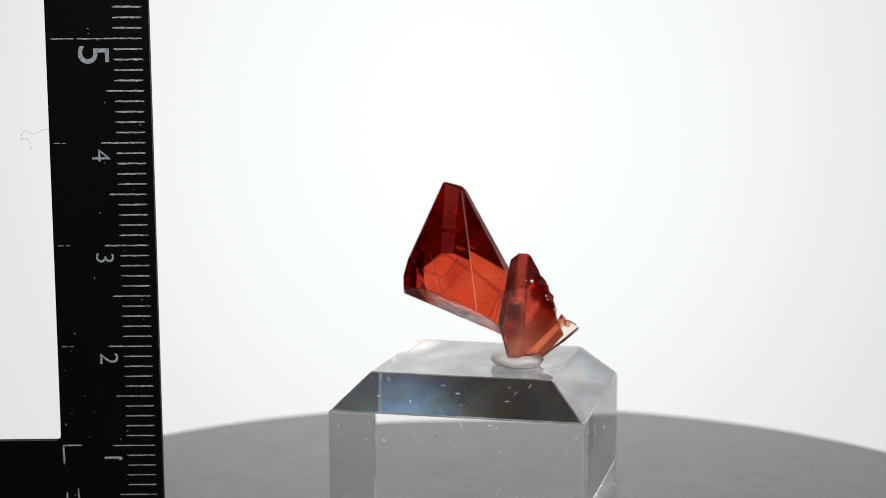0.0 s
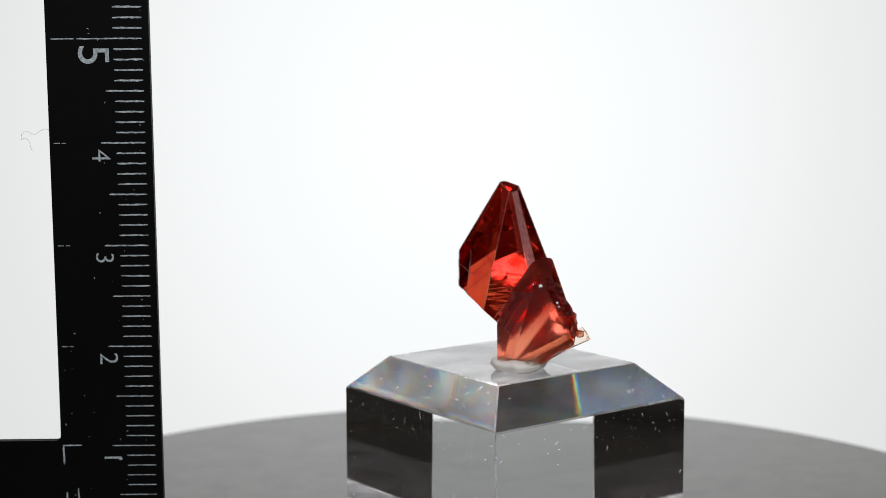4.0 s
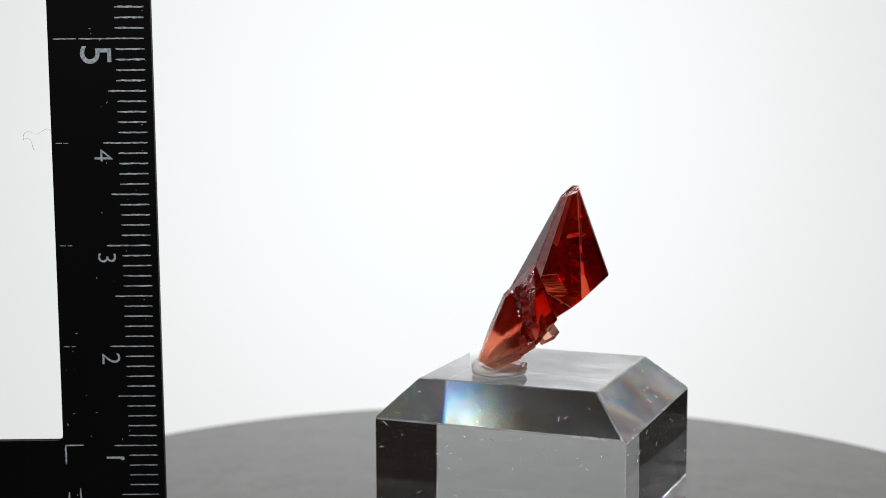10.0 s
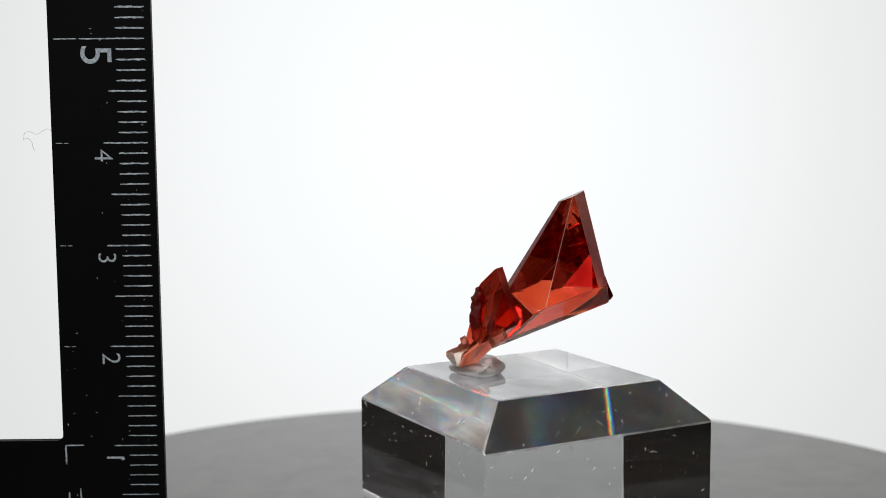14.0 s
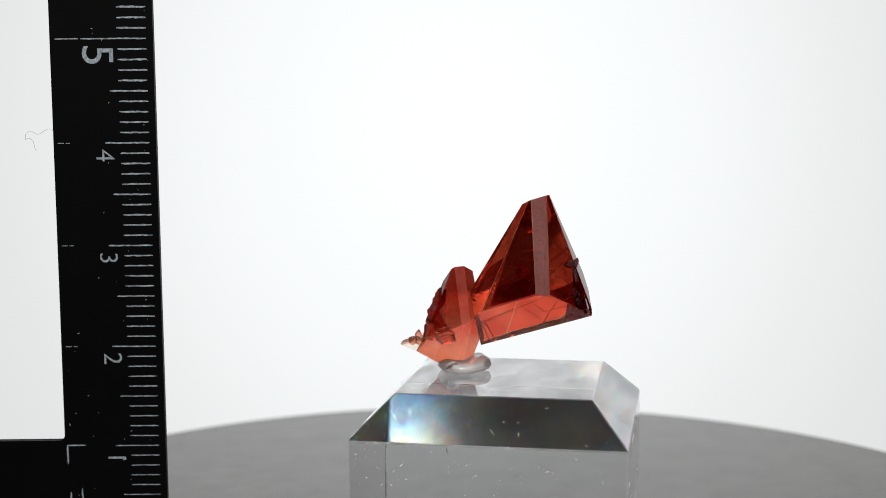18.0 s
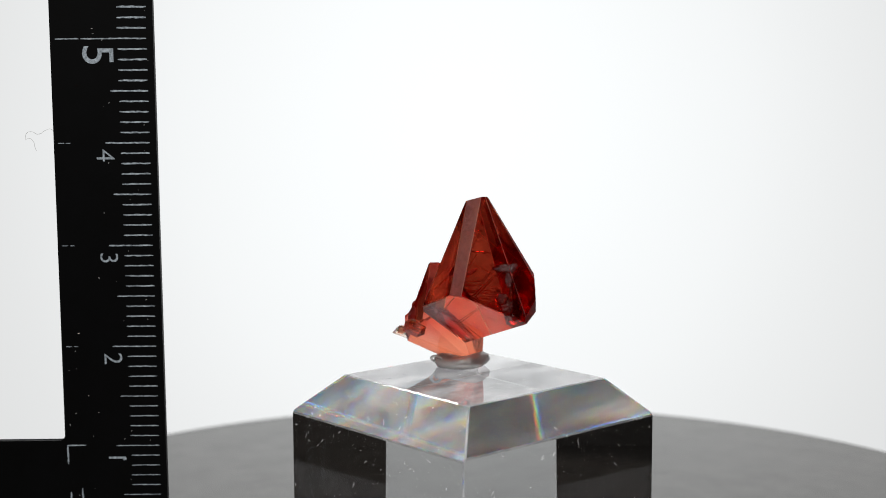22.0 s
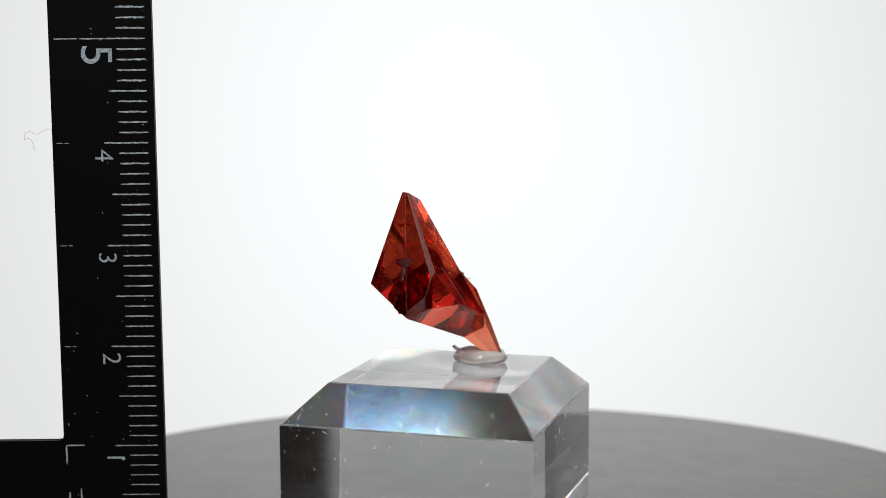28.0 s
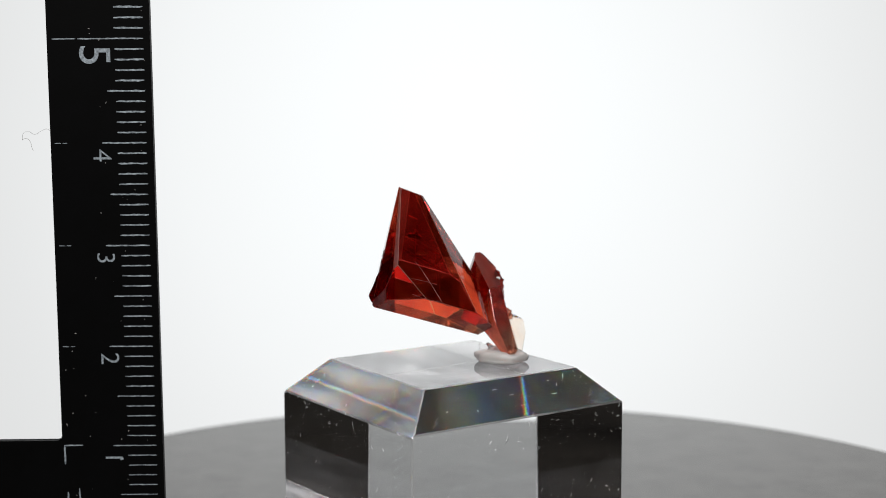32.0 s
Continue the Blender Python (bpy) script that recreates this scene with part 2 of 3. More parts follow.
def faceted(facets, origin=(0, 0, 0), reach=60.0, edge=0.0, edge_slot=-1):
    """A crystal cut out by its faces. Each face: compass angle of its normal in degrees, rise of the normal,
    distance, and the slot of its material."""
    bm = bmesh.new()
    bmesh.ops.create_cube(bm, size=reach)
    for angle, rise, dist, slot in facets:
        n = Vector((math.cos(radians(angle)), math.sin(radians(angle)), rise))
        geom = bm.verts[:] + bm.edges[:] + bm.faces[:]
        cut = bmesh.ops.bisect_plane(bm, geom=geom, plane_co=n * (dist / n.length_squared), plane_no=n, clear_outer=True)
        edges = [e for e in cut["geom_cut"] if isinstance(e, bmesh.types.BMEdge)]
        if len(edges) > 2:
            for f in bmesh.ops.edgeloop_fill(bm, edges=edges)["faces"]:
                f.material_index = slot
    if edge:
        bmesh.ops.bevel(bm, geom=bm.edges[:], offset=edge, segments=1, affect="EDGES", material=edge_slot)
    bmesh.ops.translate(bm, vec=-Vector(origin), verts=bm.verts)
    return bm


def chip(facet, fy, fz, long, wide, tilt, at, seed):
    """A ragged shallow scale of broken crystal on a face, about the point of the face at the given y and z."""
    angle, rise, dist, slot = facet
    c, s = math.cos(radians(angle)), math.sin(radians(angle))
    n = Vector((c, s, rise)).normalized()
    centre = Vector(((dist - s * fy - rise * fz) / c, fy, fz)) - Vector(at)
    u = Vector((-s, c, 0))
    v = n.cross(u)
    rnd = random.Random(seed)
    bm = bmesh.new()
    hub = bm.verts.new(centre + n * 0.05)
    rim, mid = [], []
    for i in range(15):
        a = i * math.tau / 15
        r = rnd.uniform(0.6, 1.15)
        px, py = long * r * math.cos(a), wide * r * math.sin(a)
        off = u * (px * math.cos(tilt) - py * math.sin(tilt)) + v * (px * math.sin(tilt) + py * math.cos(tilt))
        rim.append(bm.verts.new(centre + off - n * 0.04))
        mid.append(bm.verts.new(centre + off * rnd.uniform(0.45, 0.7) + n * rnd.uniform(0.01, 0.11)))
    for i in range(15):
        j = (i + 1) % 15
        bm.faces.new((rim[i], rim[j], mid[j], mid[i]))
        bm.faces.new((mid[i], mid[j], hub))
    bm.faces.new(rim[::-1])
    return bm


def crack(trail, flat, at, wide, walls):
    """A thin ragged ridge along a trail on a crystal face that looks towards the given compass angle."""
    rnd = random.Random(int(trail[0][2] * 100))
    n = Vector((math.cos(radians(flat)), math.sin(radians(flat)), 0.28)).normalized()
    pts = [Vector(p) for p in trail]
    fine = []
    for a, b in zip(pts, pts[1:]):
        k = max(2, int((b - a).length / 0.22))
        fine += [a.lerp(b, i / k) for i in range(k)]
    fine.append(pts[-1])
    angle, rise, dist, slot = min(walls, key=lambda w: abs(w[0] - flat))
    face = Vector((math.cos(radians(angle)), math.sin(radians(angle)), rise))
    for p in fine:
        p -= face * ((face.dot(p) - dist) / face.length_squared)
        for k in range(3):
            for angle, rise, dist, slot in walls:
                m = Vector((math.cos(radians(angle)), math.sin(radians(angle)), rise))
                over = m.dot(p) - dist
                if over > 0:
                    p -= m * (over / m.length_squared)
    bm = bmesh.new()
    rows = []
    for i, p in enumerate(fine):
        way = (fine[min(i + 1, len(fine) - 1)] - fine[max(i - 1, 0)]).normalized()
        side = n.cross(way).normalized()
        w = wide * rnd.uniform(0.15, 1.0) * (0.3 if i in (0, len(fine) - 1) else 1)
        p = p + side * rnd.uniform(-0.3, 0.3) * wide - Vector(at)
        rows.append([bm.verts.new(p + side * w - n * 0.05), bm.verts.new(p + n * 0.03), bm.verts.new(p - side * w - n * 0.05)])
    for r0, r1 in zip(rows, rows[1:]):
        for i in range(3):
            j = (i + 1) % 3
            bm.faces.new((r0[i], r0[j], r1[j], r1[i]))
    bm.faces.new(rows[0])
    bm.faces.new(rows[-1][::-1])
    return bm


def craggy(bm, size, depth):
    """Breaks the faces into small uneven bumps."""
    bmesh.ops.triangulate(bm, faces=bm.faces[:])
    for k in range(4):
        long = [e for e in bm.edges if e.calc_length() > size]
        if not long:
            break
        bmesh.ops.subdivide_edges(bm, edges=long, cuts=1)
        bmesh.ops.triangulate(bm, faces=[f for f in bm.faces if len(f.verts) > 3])
    bm.normal_update()
    for v in bm.verts:
        v.co += v.normal * depth * (noise.noise(v.co * 1.1) + 0.7 * noise.noise(v.co * 2.9 + Vector((9, 4, 2))) - 0.25)
    return bm


# ---- setting ----
def setting():
    bm = box(-420, 420, -520, 420, -30 - LIFT / MM, -LIFT / MM, 2)
    bmesh.ops.translate(bm, vec=(0, 0, LIFT / MM), verts=bm.verts)
    tagged(part("table", bm, TABLE), "dark matt wooden table top under the turntable", "table", kind="structure")
    rim = ((-1500, 1500, 1400, 1450, "wall_north"), (-1500, 1500, -1450, -1400, "wall_south"))
    for x0, x1, y0, y1, name in rim:
        tagged(part(name, box(x0, x1, y0, y1, -750, 1700), WALL), "plain dim grey room wall", "wall", kind="structure")
    for x0, x1, name in ((-1550, -1500, "wall_west"), (1500, 1550, "wall_east")):
        tagged(part(name, box(x0, x1, -1450, 1450, -750, 1700), WALL), "plain dim grey room wall", "wall", kind="structure")
    tagged(part("ceiling", box(-1550, 1550, -1450, 1450, 1704, 1750), WALL), "plain dim grey ceiling", "ceiling", kind="structure")
    tagged(part("floor", box(-1550, 1550, -1450, 1450, -800, -754), TABLE), "plain dark floor", "floor", kind="structure")


PANEL_Y = 205.0


def light_panel():
    thing = new("light_panel")
    thing.location = (0.0, PANEL_Y * MM, 0.0)
    part("housing", box(-146, 146, 3, 22, 0, 176, 2), HOUSING, thing, "dark slim back housing")
    bm = box(-140, 140, -1, 2.9, 3, 173, 0.8)
    bmesh.ops.translate(bm, vec=(0, 0, -90), verts=bm.verts)
    glass = part("diffuser", bm, DIFFUSER, thing, "evenly glowing white diffuser")
    glass.location = (0, 0, 0.090)
    tagged(thing, "bright white glowing light panel standing behind the turntable", "light panel")


DISC = -18.9


def turntable():
    base = new("motor_stand")
    base.location = (0, 0, 0)
    top = LIFT / MM + DISC
    part("foot", lathe([(0, 0), (52, 0), (54, 2), (54, 20), (50, top - 9), (0, top - 9)]), HOUSING, base, smooth=False)
    part("spindle", lathe([(0, top - 9.2), (9, top - 9.2), (9, top - 3.4), (0, top - 3.4)], 32), HOUSING, base)
    tagged(base, "black round motor stand under the revolving disc", "turntable stand")
    plate = empty("turntable", 0, 0, DISC)
    part("disc", lathe([(0, -3.5), (61.5, -3.5), (61.5, 0), (0, 0)], 160), PLATTER, plate)
    part("rim", lathe([(61.52, 0), (61.52, -3.5), (62.8, -3.5), (63.9, -3.0), (64.2, -1.2), (64.0, -0.35), (63.4, 0), (61.52, 0)], 160), PLATTER, plate, "rounded outer edge")
    return tagged(plate, "matt grey round turntable platter with faint smudges", "turntable")


YAW = -14.0
BLOCK_AT = (-0.82, 4.75)


def scratches(thing, facets, up, name, count, material, seed, label, size=1.0):
    """Fine white scratches and nicks, lying on the faces of the block."""
    rnd = random.Random(seed)
    planes = []
    for a, rise, d, slot in facets:
        n = Vector((math.cos(radians(a)), math.sin(radians(a)), rise))
        planes.append((n / n.length, d / n.length))
    bm = bmesh.new()
    made = 0
    while made < count:
        k = rnd.randrange(2, len(planes)) if rnd.random() < 0.86 else 0
        n, d = planes[k]
        u = n.orthogonal().normalized()
        v = n.cross(u)
        p = n * d + u * rnd.uniform(-16, 16) + v * rnd.uniform(-16, 16)
        if rnd.random() < 0.5 and k:
            p.z = up - rnd.uniform(0.5, 6.5) if p.z < up - 7 else p.z
            p -= n * (n.dot(p) - d)
        if any(m.dot(p) > e - 0.25 for i, (m, e) in enumerate(planes) if i != k):
            continue
        turn_by = rnd.uniform(0, math.pi)
        way = u * math.cos(turn_by) + v * math.sin(turn_by)
        side = n.cross(way)
        long, wide = rnd.uniform(0.08, 0.5) ** 1.2 * 1.6 * size, rnd.uniform(0.012, 0.035)
        bend = side * rnd.uniform(-0.12, 0.12) * long
        ring = []
        for f in (-1, -0.3, 0.35, 1):
            c = p + way * (f * long / 2) + bend * (1 - f * f)
            w = wide * (1 - 0.75 * abs(f))
            ring.append([bm.verts.new(c + side * w - n * 0.004), bm.verts.new(c + n * 0.012), bm.verts.new(c - side * w - n * 0.004)])
        for r0, r1 in zip(ring, ring[1:]):
            for i in range(3):
                j = (i + 1) % 3
                bm.faces.new((r0[i], r0[j], r1[j], r1[i]))
        made += 1
    tagged(part(name, bm, material, thing, label), kind="stuff")


def acrylic_block():
    x, y = BLOCK_AT
    thing = empty("display_block", x, y, DISC)
    up = -DISC
    c, s = math.cos(radians(YAW)), math.sin(radians(YAW))

    def far(px, py, a):
        return (px - x) * math.cos(radians(a)) + (py - y) * math.sin(radians(a))

    sides = ((256, 7.85, 3.16, 3.30), (346, 10.52, 3.50, 3.45), (76, 16.65, 3.75, 3.72), (166, 14.40, 3.42, 3.52))
    facets = [(0, 1e6, up * 1e6, 1), (0, -1e6, -0.03e6, 0)]
    for a, dist, wide, deep in sides:
        ca, sa = math.cos(radians(a)), math.sin(radians(a))
        d = dist - (x * ca + y * sa)
        facets.append((a, 0.0, d, 1))
        facets.append((a, wide / deep, d + (up - deep) * wide / deep, 3))
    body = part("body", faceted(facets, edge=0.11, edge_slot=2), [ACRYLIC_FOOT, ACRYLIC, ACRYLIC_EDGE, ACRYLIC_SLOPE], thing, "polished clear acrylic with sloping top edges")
    body.visible_shadow = False      # clear acrylic lets the lamps' light through
    scratches(thing, facets, up, "scratches", 140, SCRATCH, 7, "fine white scratches and nicks")
    scratches(thing, facets, up, "dust_specks", 640, LINT, 33, "tiny pale dust specks", 0.14)
    scratches(thing, facets, up, "dark_nicks", 26, HOUSING, 21, "fine dark nicks")
    return tagged(thing, "clear acrylic display block with sloping top edges and fine scratches", "display block")


SPECIMEN_AT = (2.9, 1.2, 0.5)


def specimen():
    x, y, z = SPECIMEN_AT
    thing = empty("crystal_specimen", x, y, z)
    at = SPECIMEN_AT
    main = [(254.4, .487, 2.514, 0), (293.6, .543, 1.944, 2), (334.8, .628, 5.514, 5), (16.5, .44, 7.45, 2), (57.5, .294, 10.715, 0),
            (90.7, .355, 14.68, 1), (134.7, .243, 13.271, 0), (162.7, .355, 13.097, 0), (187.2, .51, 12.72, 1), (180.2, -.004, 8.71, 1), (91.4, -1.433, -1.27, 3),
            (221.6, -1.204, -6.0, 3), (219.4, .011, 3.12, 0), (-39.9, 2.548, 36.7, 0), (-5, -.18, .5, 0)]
    part("main_crystal", faceted(main, at, edge=0.045, edge_slot=4), [GEM, GEM_ETCHED, GEM_STEPPED, GEM_BELLY_GLOW, GEM_EDGE, GEM_FROST], thing, "deep red pointed transparent crystal")
    side = [(57, .275, 9.07, 0), (137, .325, 4.47, 0), (175, .18, .05, 0), (175, -.31, -2.09, 0), (280, .39, 1.82, 2), (280, .9, 5.7, 1),
            (313, .25, 3.11, 1), (11, .38, 9.04, 0), (95, .4, 8.68, 1), (101, -1.28, -1.0, 0), (139, -.78, -2.22, 0), (0, -1e6, -.8e6, 0)]
    part("side_crystal", faceted(side, at, edge=0.035), [GEM_SIDE, GEM_ROUGH, GEM_SATIN], thing, "smaller red crystal with an etched face")
    base = [(101, -1.28, -1.05, 0), (139, -.78, -2.27, 0), (310, .75, 5.75, 1), (310, -.3, 2.9, 0), (0, .75, 11.5, 1), (0, -1.7, 3.6, 0),
            (81, -1.2, 2.0, 0), (0, 1e6, 5.3e6, 1), (0, -1e6, -.78e6, 0), (133, -.25, -2.6, 0), (30, .9, 12.8, 1),
            (175, .1, -.4, 0), (275, .4, 1.68, 0), (87, -1.679, -.656, 0), (267.2, 1.74, 2.05, 0)]
    part("base_crystal", faceted(base, at, edge=0.03), [GEM_PALE, GEM_ROUGH], thing, "pale peach broken crystal base")
    shard = [(133, .28, 14.7, 0), (133, .036, 12.53, 0), (143, -.84, 6.33, 0), (44, .05, .7, 0), (219.4, 0, 3.04, 0), (180, .02, 8.66, 0),
             (91.4, -1.433, -1.30, 0), (221.6, -1.204, -6.03, 0), (313, 0, -9.4, 0), (162.7, .355, 13.0, 0), (187.2, .51, 12.5, 0), (60, 1.2, 15.3, 1)]
    part("broken_shoulder", craggy(faceted(shard, at, edge=0.05), 0.7, 0.05), [GEM, GEM_CRUST], thing, "chipped red crystal shoulder")
    for k, (fx, fy, fz, size, tx, ty) in enumerate(((-3.6, 7.6, 12.4, 1.3, .25, .1), (-2.6, 7.9, 10.4, 1.1, .15, .5), (-3.4, 7.8, 14.3, .8, .1, -.4))):
        veil = bmesh.new()
        rim = [size * (0.65 + 0.7 * abs(noise.noise(Vector((k * 5.1, i * 1.7, 0.3))))) for i in range(8)]
        ring = [veil.verts.new((rim[i] * math.cos(i * math.pi / 4), 0.7 * rim[i] * math.sin(i * math.pi / 4), 0.05 * (i % 2))) for i in range(8)]
        veil.faces.new(ring)
        skirt = bmesh.ops.extrude_face_region(veil, geom=veil.faces[:])
        bmesh.ops.translate(veil, vec=(0, 0, 0.05), verts=[v for v in skirt["geom"] if isinstance(v, bmesh.types.BMVert)])
        bmesh.ops.transform(veil, matrix=Matrix.Translation((fx - at[0], fy - at[1], fz - at[2])) @ Euler((tx, ty, k * 1.3)).to_matrix().to_4x4(), verts=veil.verts)
        part("inner_fracture", veil, VEIL, thing, "pale inner fracture")
    for fx, fy, fz, size in ((4.2, 2.55, 8.2, .19), (5.66, 3.36, 6.6, .2), (5.86, 3.36, 6.2, .1), (3.6, 2.2, 8.35, .08)):
        fleck = bmesh.new()
        bmesh.ops.create_icosphere(fleck, subdivisions=2, radius=size)
        for v in fleck.verts:
            v.co *= 1 + 0.5 * noise.noise(v.co * 6 + Vector((fx, fy, fz)))
        bmesh.ops.translate(fleck, vec=(fx - at[0], fy - at[1], fz - at[2]), verts=fleck.verts)
        part("white_fleck", fleck, SCRATCH, thing, "tiny white mineral fleck")
    for fx, fy, fz, size in ((6.3, 4.6, 4.7, .95), (5.3, 5.5, 5.3, .8), (7.3, 3.9, 3.9, .6), (7.9, 4.1, 3.6, .5)):
        lump = bmesh.new()
        bmesh.ops.create_icosphere(lump, subdivisions=1, radius=size)
        for v in lump.verts:
            v.co *= 0.9 + 0.75 * noise.noise(v.co * 1.9 + Vector((fx, fy, fz)))
            v.co = Vector((v.co.x * 0.8, v.co.y * 0.8, v.co.z * 1.25))
        bmesh.ops.subdivide_edges(lump, edges=lump.edges[:], cuts=1, fractal=0.35, seed=int(fx * 10))
        bmesh.ops.translate(lump, vec=(fx - at[0], fy - at[1], fz - at[2]), verts=lump.verts)
        part("rough_lump", lump, GEM_ROUGH, thing, "rough broken red crystal crust")
    crust = bmesh.new()
    bmesh.ops.create_icosphere(crust, subdivisions=3, radius=1)
    way = Vector((1.9, 1.1, -3.9)).to_track_quat("Z", "Y").to_matrix().to_4x4()
    bmesh.ops.transform(crust, matrix=Matrix.Translation((5.45 - at[0], 3.75 - at[1], 7.0 - at[2])) @ way @ Matrix.Diagonal((0.8, 0.75, 2.3, 1)), verts=crust.verts)
    part("crystal_crust", craggy(crust, 0.4, 0.3), GEM_CRUST, thing, "rough dark red crust")
    for flat, trail in ((133, ((-7.22, 7.03, 12.21), (-6.3, 8.06, 11.6), (-6.18, 8.36, 10.94), (-6.79, 7.88, 10.65), (-7.08, 7.81, 9.96), (-7.34, 7.81, 9.12), (-7.0, 8.24, 8.73), (-7.52, 7.95, 8.05), (-7.92, 7.86, 7.03))),
                        (133, ((-7.22, 7.03, 12.21), (-7.77, 6.76, 11.37), (-8.19, 6.79, 9.92), (-8.5, 6.74, 8.9))),
                        (133, ((-4.54, 9.39, 12.69), (-5.71, 8.46, 12.16), (-7.42, 7.16, 11.12))),
                        (93, ((-2.87, 9.98, 13.4), (-3.77, 10.0, 13.2), (-4.4, 9.99, 13.14))),
                        (57, ((-0.11, 8.33, 12.42), (-1.17, 8.9, 12.82), (-2.7, 9.78, 13.2))),
                        (57, ((-2.13, 8.62, 15.7), (-1.56, 8.62, 14.5), (-0.7, 8.82, 12.09), (0.1, 9.04, 9.7), (0.64, 9.21, 8.04))),
                        (57, ((0.07, 8.88, 10.28), (-1.13, 9.71, 10.15), (-2.91, 10.77, 10.48)))):
        part("fracture_line", crack(trail, flat, at, 0.10 if flat == 133 else 0.035, main), CRACK, thing, "pale chipped fracture line")
    for fy, fz, long, wide, tilt, seed in ((7.95, 11.35, 1.5, .5, .15, 1), (8.1, 10.2, 1.0, .35, 1.75, 2), (8.8, 8.7, .8, .6, .5, 3), (8.5, 7.95, .9, .75, .9, 4), (8.2, 7.3, .7, .5, .8, 5)):
        part("chipped_patch", chip(main[6], fy, fz, long, wide, tilt, at, seed), GEM_CHIP if seed < 3 else GEM_CRUST, thing, "dull chipped patch on the crystal's face")
    bm = box(-.7, .7, -.85, .85, -.55, .55, 0.05, 1)
    bmesh.ops.transform(bm, matrix=Matrix.Translation((4.95 - at[0], 5.95 - at[1], 4.35 - at[2])) @ Euler((0.5, 0.35, -0.35)).to_matrix().to_4x4(), verts=bm.verts)
    part("crystal_nub", bm, GEM_NUB, thing, "small pale pink blocky crystal")
    return tagged(thing, "cluster of red transparent pointed crystals set on clear gel", "mineral specimen")


def gel_dab():
    thing = empty("mounting_gel", 2.95, 1.0, 0.0)
    bm = lathe([(0, 0.004), (2.0, 0.004), (2.45, 0.2), (2.65, 0.58), (2.5, 0.98), (2.0, 1.2), (1.2, 1.12), (0, 1.0)], 48)
    for v in bm.verts:
        k = noise.noise(v.co * 0.6) * 0.22
        v.co.x *= 1 + k
        v.co.y *= 1 + k
        if v.co.z > 0.3:
            v.co.z *= 1 + 0.35 * noise.noise(v.co * 0.5 + Vector((3, 1, 0)))
    bm2 = bm
    part("dab", bm2, GEL, thing, smooth=True)
    cu = bpy.data.curves.new("gel_strand", "CURVE")
    cu.dimensions, cu.bevel_depth, cu.bevel_resolution = "3D", 0.13 * MM, 3
    sp = cu.splines.new("BEZIER")
    loop = ((1.5, 1.6, 0.5), (1.7, 2.4, 0.75), (1.5, 2.85, 1.15), (1.0, 2.75, 1.3), (0.8, 2.2, 1.0), (0.9, 1.7, 0.8))
    sp.bezier_points.add(len(loop) - 1)
    for b, co in zip(sp.bezier_points, loop):
        b.co = [k * MM for k in co]
        b.handle_left_type = b.handle_right_type = "AUTO"
    cu.materials.append(GEL)
    strand = new("gel_strand", cu)
    strand.parent = thing
    tagged(strand, "thin clear curl of gel")
    return tagged(thing, "milky clear dab of mounting gel under the crystals", "mounting gel")


RULER_X = -32.76


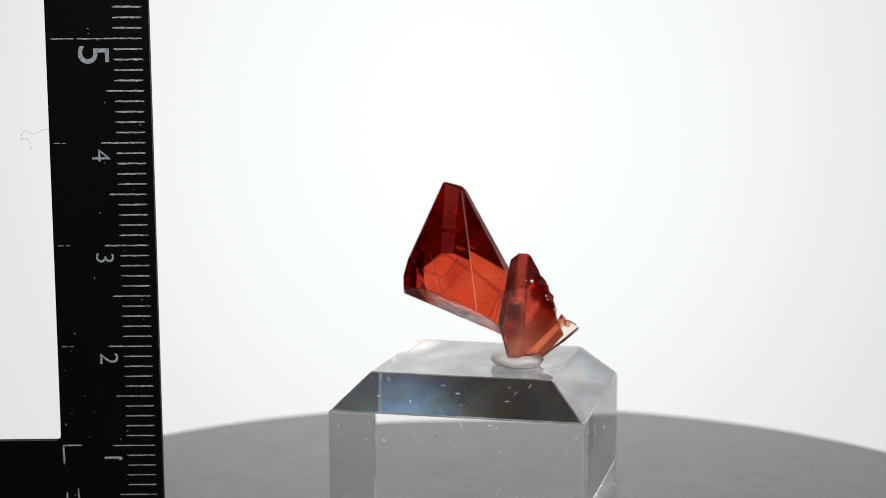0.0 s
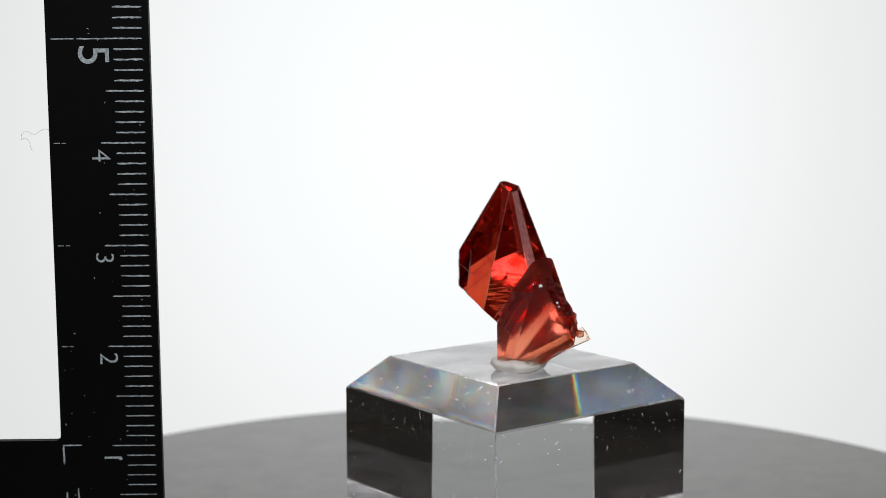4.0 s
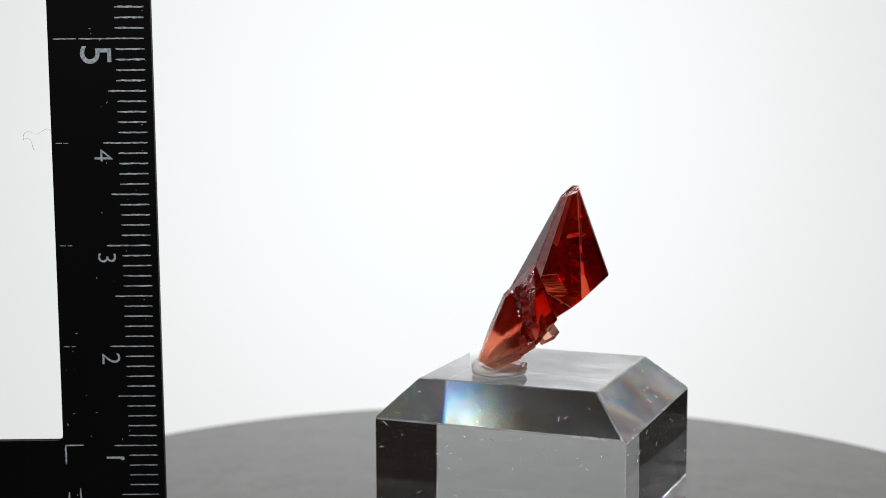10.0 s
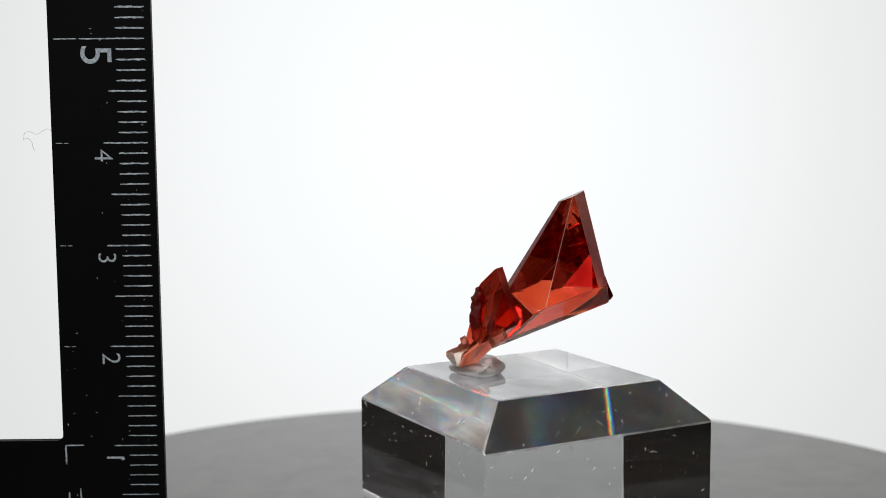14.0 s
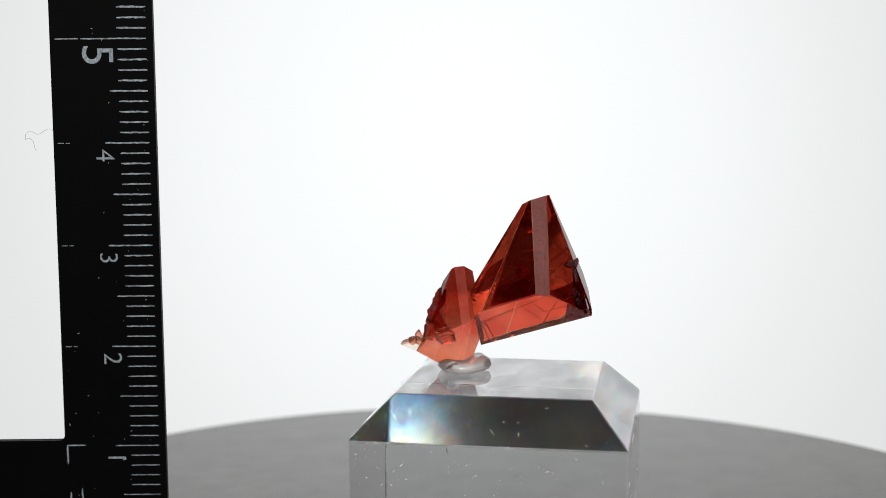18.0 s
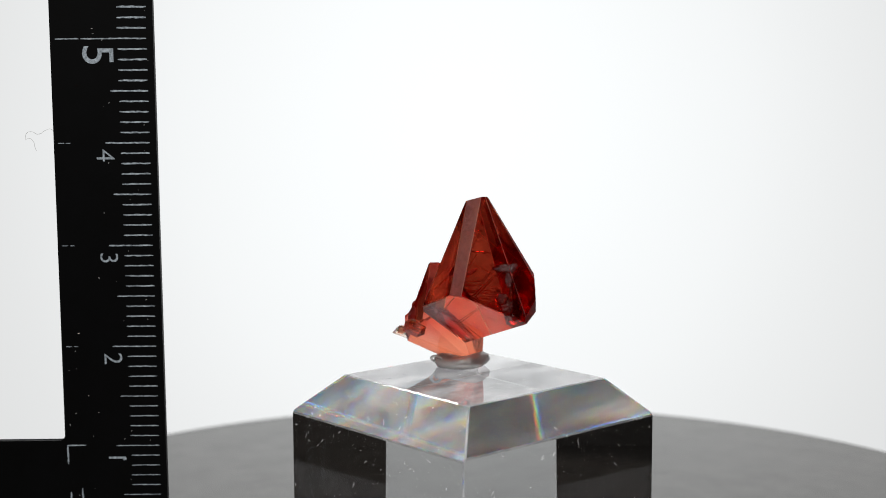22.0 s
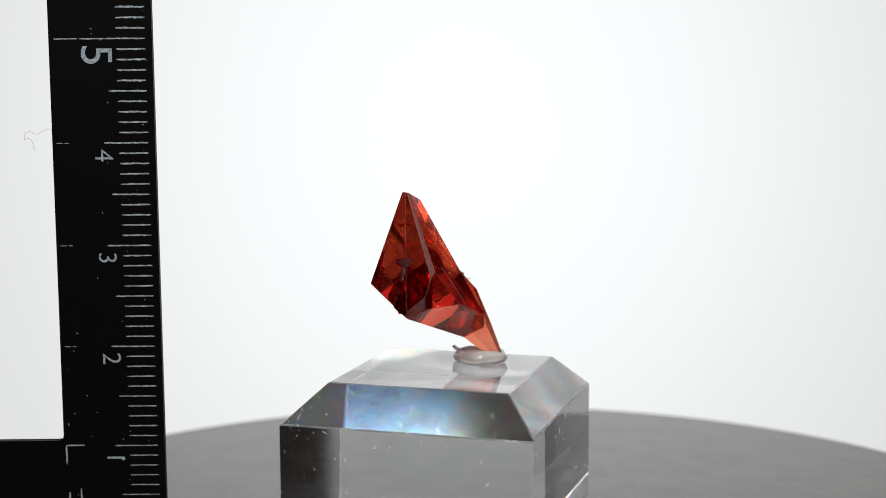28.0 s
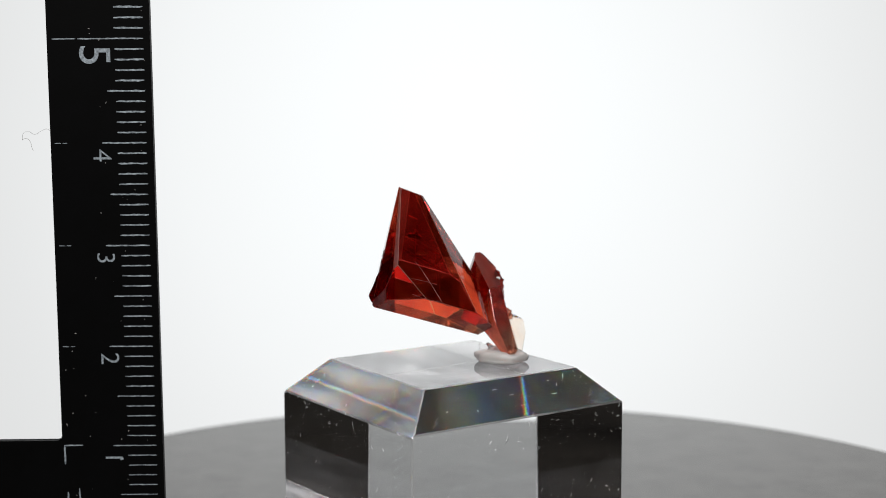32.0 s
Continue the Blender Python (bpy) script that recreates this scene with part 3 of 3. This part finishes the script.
def ruler():
    thing = empty("corner_ruler", RULER_X, -0.95, DISC)
    zero = -17.43 - DISC
    pitch = 0.997
    tall, wide, arm = 63.0, 9.9, 52.0
    bm = bmesh.new()
    outline = [(0, 0), (0, tall), (-wide, tall), *((-wide - 0.6 + 0.6 * math.cos(a), zero + 11.05 - 0.6 * math.sin(a)) for a in (0, 0.4, 0.8, 1.2, math.pi / 2)), (-arm, zero + 10.45), (-arm, 0)]
    front = [bm.verts.new((px, -0.4, pz)) for px, pz in outline]
    back = [bm.verts.new((px, 0.4, pz)) for px, pz in outline]
    bm.faces.new(front)
    bm.faces.new(back[::-1])
    for i in range(len(front)):
        j = (i + 1) % len(front)
        bm.faces.new((front[i], front[j], back[j], back[i]))
    bmesh.ops.bevel(bm, geom=[e for e in bm.edges if abs(e.verts[0].co.y - e.verts[1].co.y) < 0.1], offset=0.05, segments=2, affect="EDGES")
    part("body", bm, RULER, thing, "matt black plastic")
    ry = -0.412
    wobble = random.Random(11)
    dust = bmesh.new()
    for k in range(46):
        px, pz = wobble.uniform(-wide + 0.5, -0.3), wobble.uniform(1, tall - 2)
        r = wobble.uniform(0.015, 0.04)
        m4 = Matrix.Translation((px, -0.41, pz)) @ Euler((0, wobble.uniform(0, 3), 0)).to_matrix().to_4x4() @ Matrix.Diagonal((wobble.uniform(1, 4.5), 0.8, 1, 1))
        bmesh.ops.create_icosphere(dust, subdivisions=1, radius=r, matrix=m4)
    tagged(part("dust", dust, LINT, thing, "tiny grey dust specks"), kind="stuff")

    def mark(name, x0, x1, z0, z1):
        bm = bmesh.new()
        along = abs(x1 - x0) > abs(z1 - z0)
        steps = max(3, int(max(x1 - x0, z1 - z0) / 0.28))
        half = (z1 - z0 if along else x1 - x0) / 2
        rows = []
        for i in range(steps + 1):
            f = i / steps
            w = half * wobble.uniform(0.75, 1.2) * (0.6 if i in (0, steps) else 1)
            o = half * wobble.uniform(-0.3, 0.3)
            if along:
                ends = ((x0 + (x1 - x0) * f, (z0 + z1) / 2 + o - w), (x0 + (x1 - x0) * f, (z0 + z1) / 2 + o + w))
            else:
                ends = (((x0 + x1) / 2 + o - w, z0 + (z1 - z0) * f), ((x0 + x1) / 2 + o + w, z0 + (z1 - z0) * f))
            rows.append([bm.verts.new((px, py, pz)) for px, pz in ends for py in (ry - 0.008, ry + 0.02)])
        for a, b in zip(rows, rows[1:]):
            for i, j in ((0, 1), (1, 3), (3, 2), (2, 0)):
                bm.faces.new((a[i], a[j], b[j], b[i]))
        bm.faces.new([rows[0][i] for i in (0, 1, 3, 2)])
        bm.faces.new([rows[-1][i] for i in (0, 2, 3, 1)])
        part(name, bm, INK, thing)

    for k in range(1, 60):
        z = zero + k * pitch
        fine = 0.42 + 0.58 * k / 50
        right = -0.62 - 0.05 * random.random()
        length = 4.25 if k % 10 == 0 else 3.65 if k % 5 == 0 else 2.8
        if k == 50:
            mark("tick_mark", -6.95, right, z - 0.065, z + 0.065)
            mark("tick_mark", -9.4, -7.15, z - 0.055, z + 0.055)
            continue
        mark("tick_mark", right - length, right, z - 0.086 * fine, z + 0.086 * fine)
        if k % 10 == 0 and k > 10:
            mark("tick_mark", -9.5, -8.9, z - 0.035, z + 0.035)
            mark("tick_mark", -8.75, -8.3, z - 0.03, z + 0.03)
    mark("corner_mark", -9.78, -7.9, zero + 9.93, zero + 10.07)
    mark("corner_mark", -9.78, -9.62, zero + 8.1, zero + 9.92)
    mark("tick_mark", -9.62, -9.48, zero + 0.5, zero + 5.25)
    mark("tick_mark", -8.46, -8.32, zero + 0.5, zero + 5.65)
    mark("numeral_flag", -4.28, -3.95, zero + 10 * pitch - 1.5, zero + 10 * pitch - 1.25)
    for digit, px, size in ((5, -5.5, 4.3), (4, -5.05, 2.6), (3, -5.05, 2.55), (2, -5.0, 2.6), (1, -4.95, 2.55)):
        cu = bpy.data.curves.new("numeral", "FONT")
        cu.body, cu.size, cu.extrude = str(digit), size * MM, 0.01 * MM
        cu.align_x, cu.align_y = "CENTER", "CENTER"
        cu.offset = (0.0 if digit == 5 else -0.025) * MM
        cu.materials.append(INK)
        ob = new("numeral", cu)
        ob.parent = thing
        ob.matrix_basis = Matrix.Translation((px * MM, (ry - 0.01) * MM, (zero + digit * 10 * pitch - 1.22 - (0.35 if digit == 5 else 0)) * MM)) @ Euler((radians(90), 0, 0)).to_matrix().to_4x4() @ Euler((0, 0, radians(-90))).to_matrix().to_4x4()
    for fibre in (((-9.88, 41.0), (-10.3, 41.25), (-10.8, 41.1), (-11.5, 40.75), (-12.1, 41.0), (-12.6, 40.85), (-12.7, 40.2)),
                  ((-12.75, 40.25), (-12.3, 40.35), (-11.95, 40.0), (-11.85, 39.5), (-11.7, 39.15))):
        cu = bpy.data.curves.new("lint_fiber", "CURVE")
        cu.dimensions, cu.bevel_depth, cu.bevel_resolution = "3D", 0.016 * MM, 1
        sp = cu.splines.new("BEZIER")
        sp.bezier_points.add(len(fibre) - 1)
        for b, (px, pz) in zip(sp.bezier_points, fibre):
            b.co = (px * MM, 0, (zero + pz) * MM)
            b.handle_left_type = b.handle_right_type = "AUTO"
        cu.materials.append(LINT)
        ob = new("lint_fiber", cu)
        ob.parent = thing
        tagged(ob, "thin grey lint fibre")
    return tagged(thing, "black L-shaped millimetre ruler with pale markings", "ruler")


setting()
light_panel()
PLATE = turntable()
BLOCK = acrylic_block()
GELDAB = gel_dab()
CRYSTAL = specimen()
SCALE = ruler()


def motions():
    for thing in (PLATE, BLOCK, GELDAB, CRYSTAL):
        home = Matrix.Translation(thing.location)
        walk(thing, [(t, pose(0, 0, 0, 0, 0, -turn(t)) @ home) for t in range(33)])
    x, y, z = SCALE.location
    drift = ((0, 0), (6, 0), (9, .17), (12, .22), (16.5, .27), (19, .44), (21.5, .44), (23.5, .27), (28.5, .28), (30, .2), (32, .11))
    walk(SCALE, [(t, pose(x + (d + 0.2) * MM, y, z, 0, -0.2, 0)) for t, d in drift])


motions()
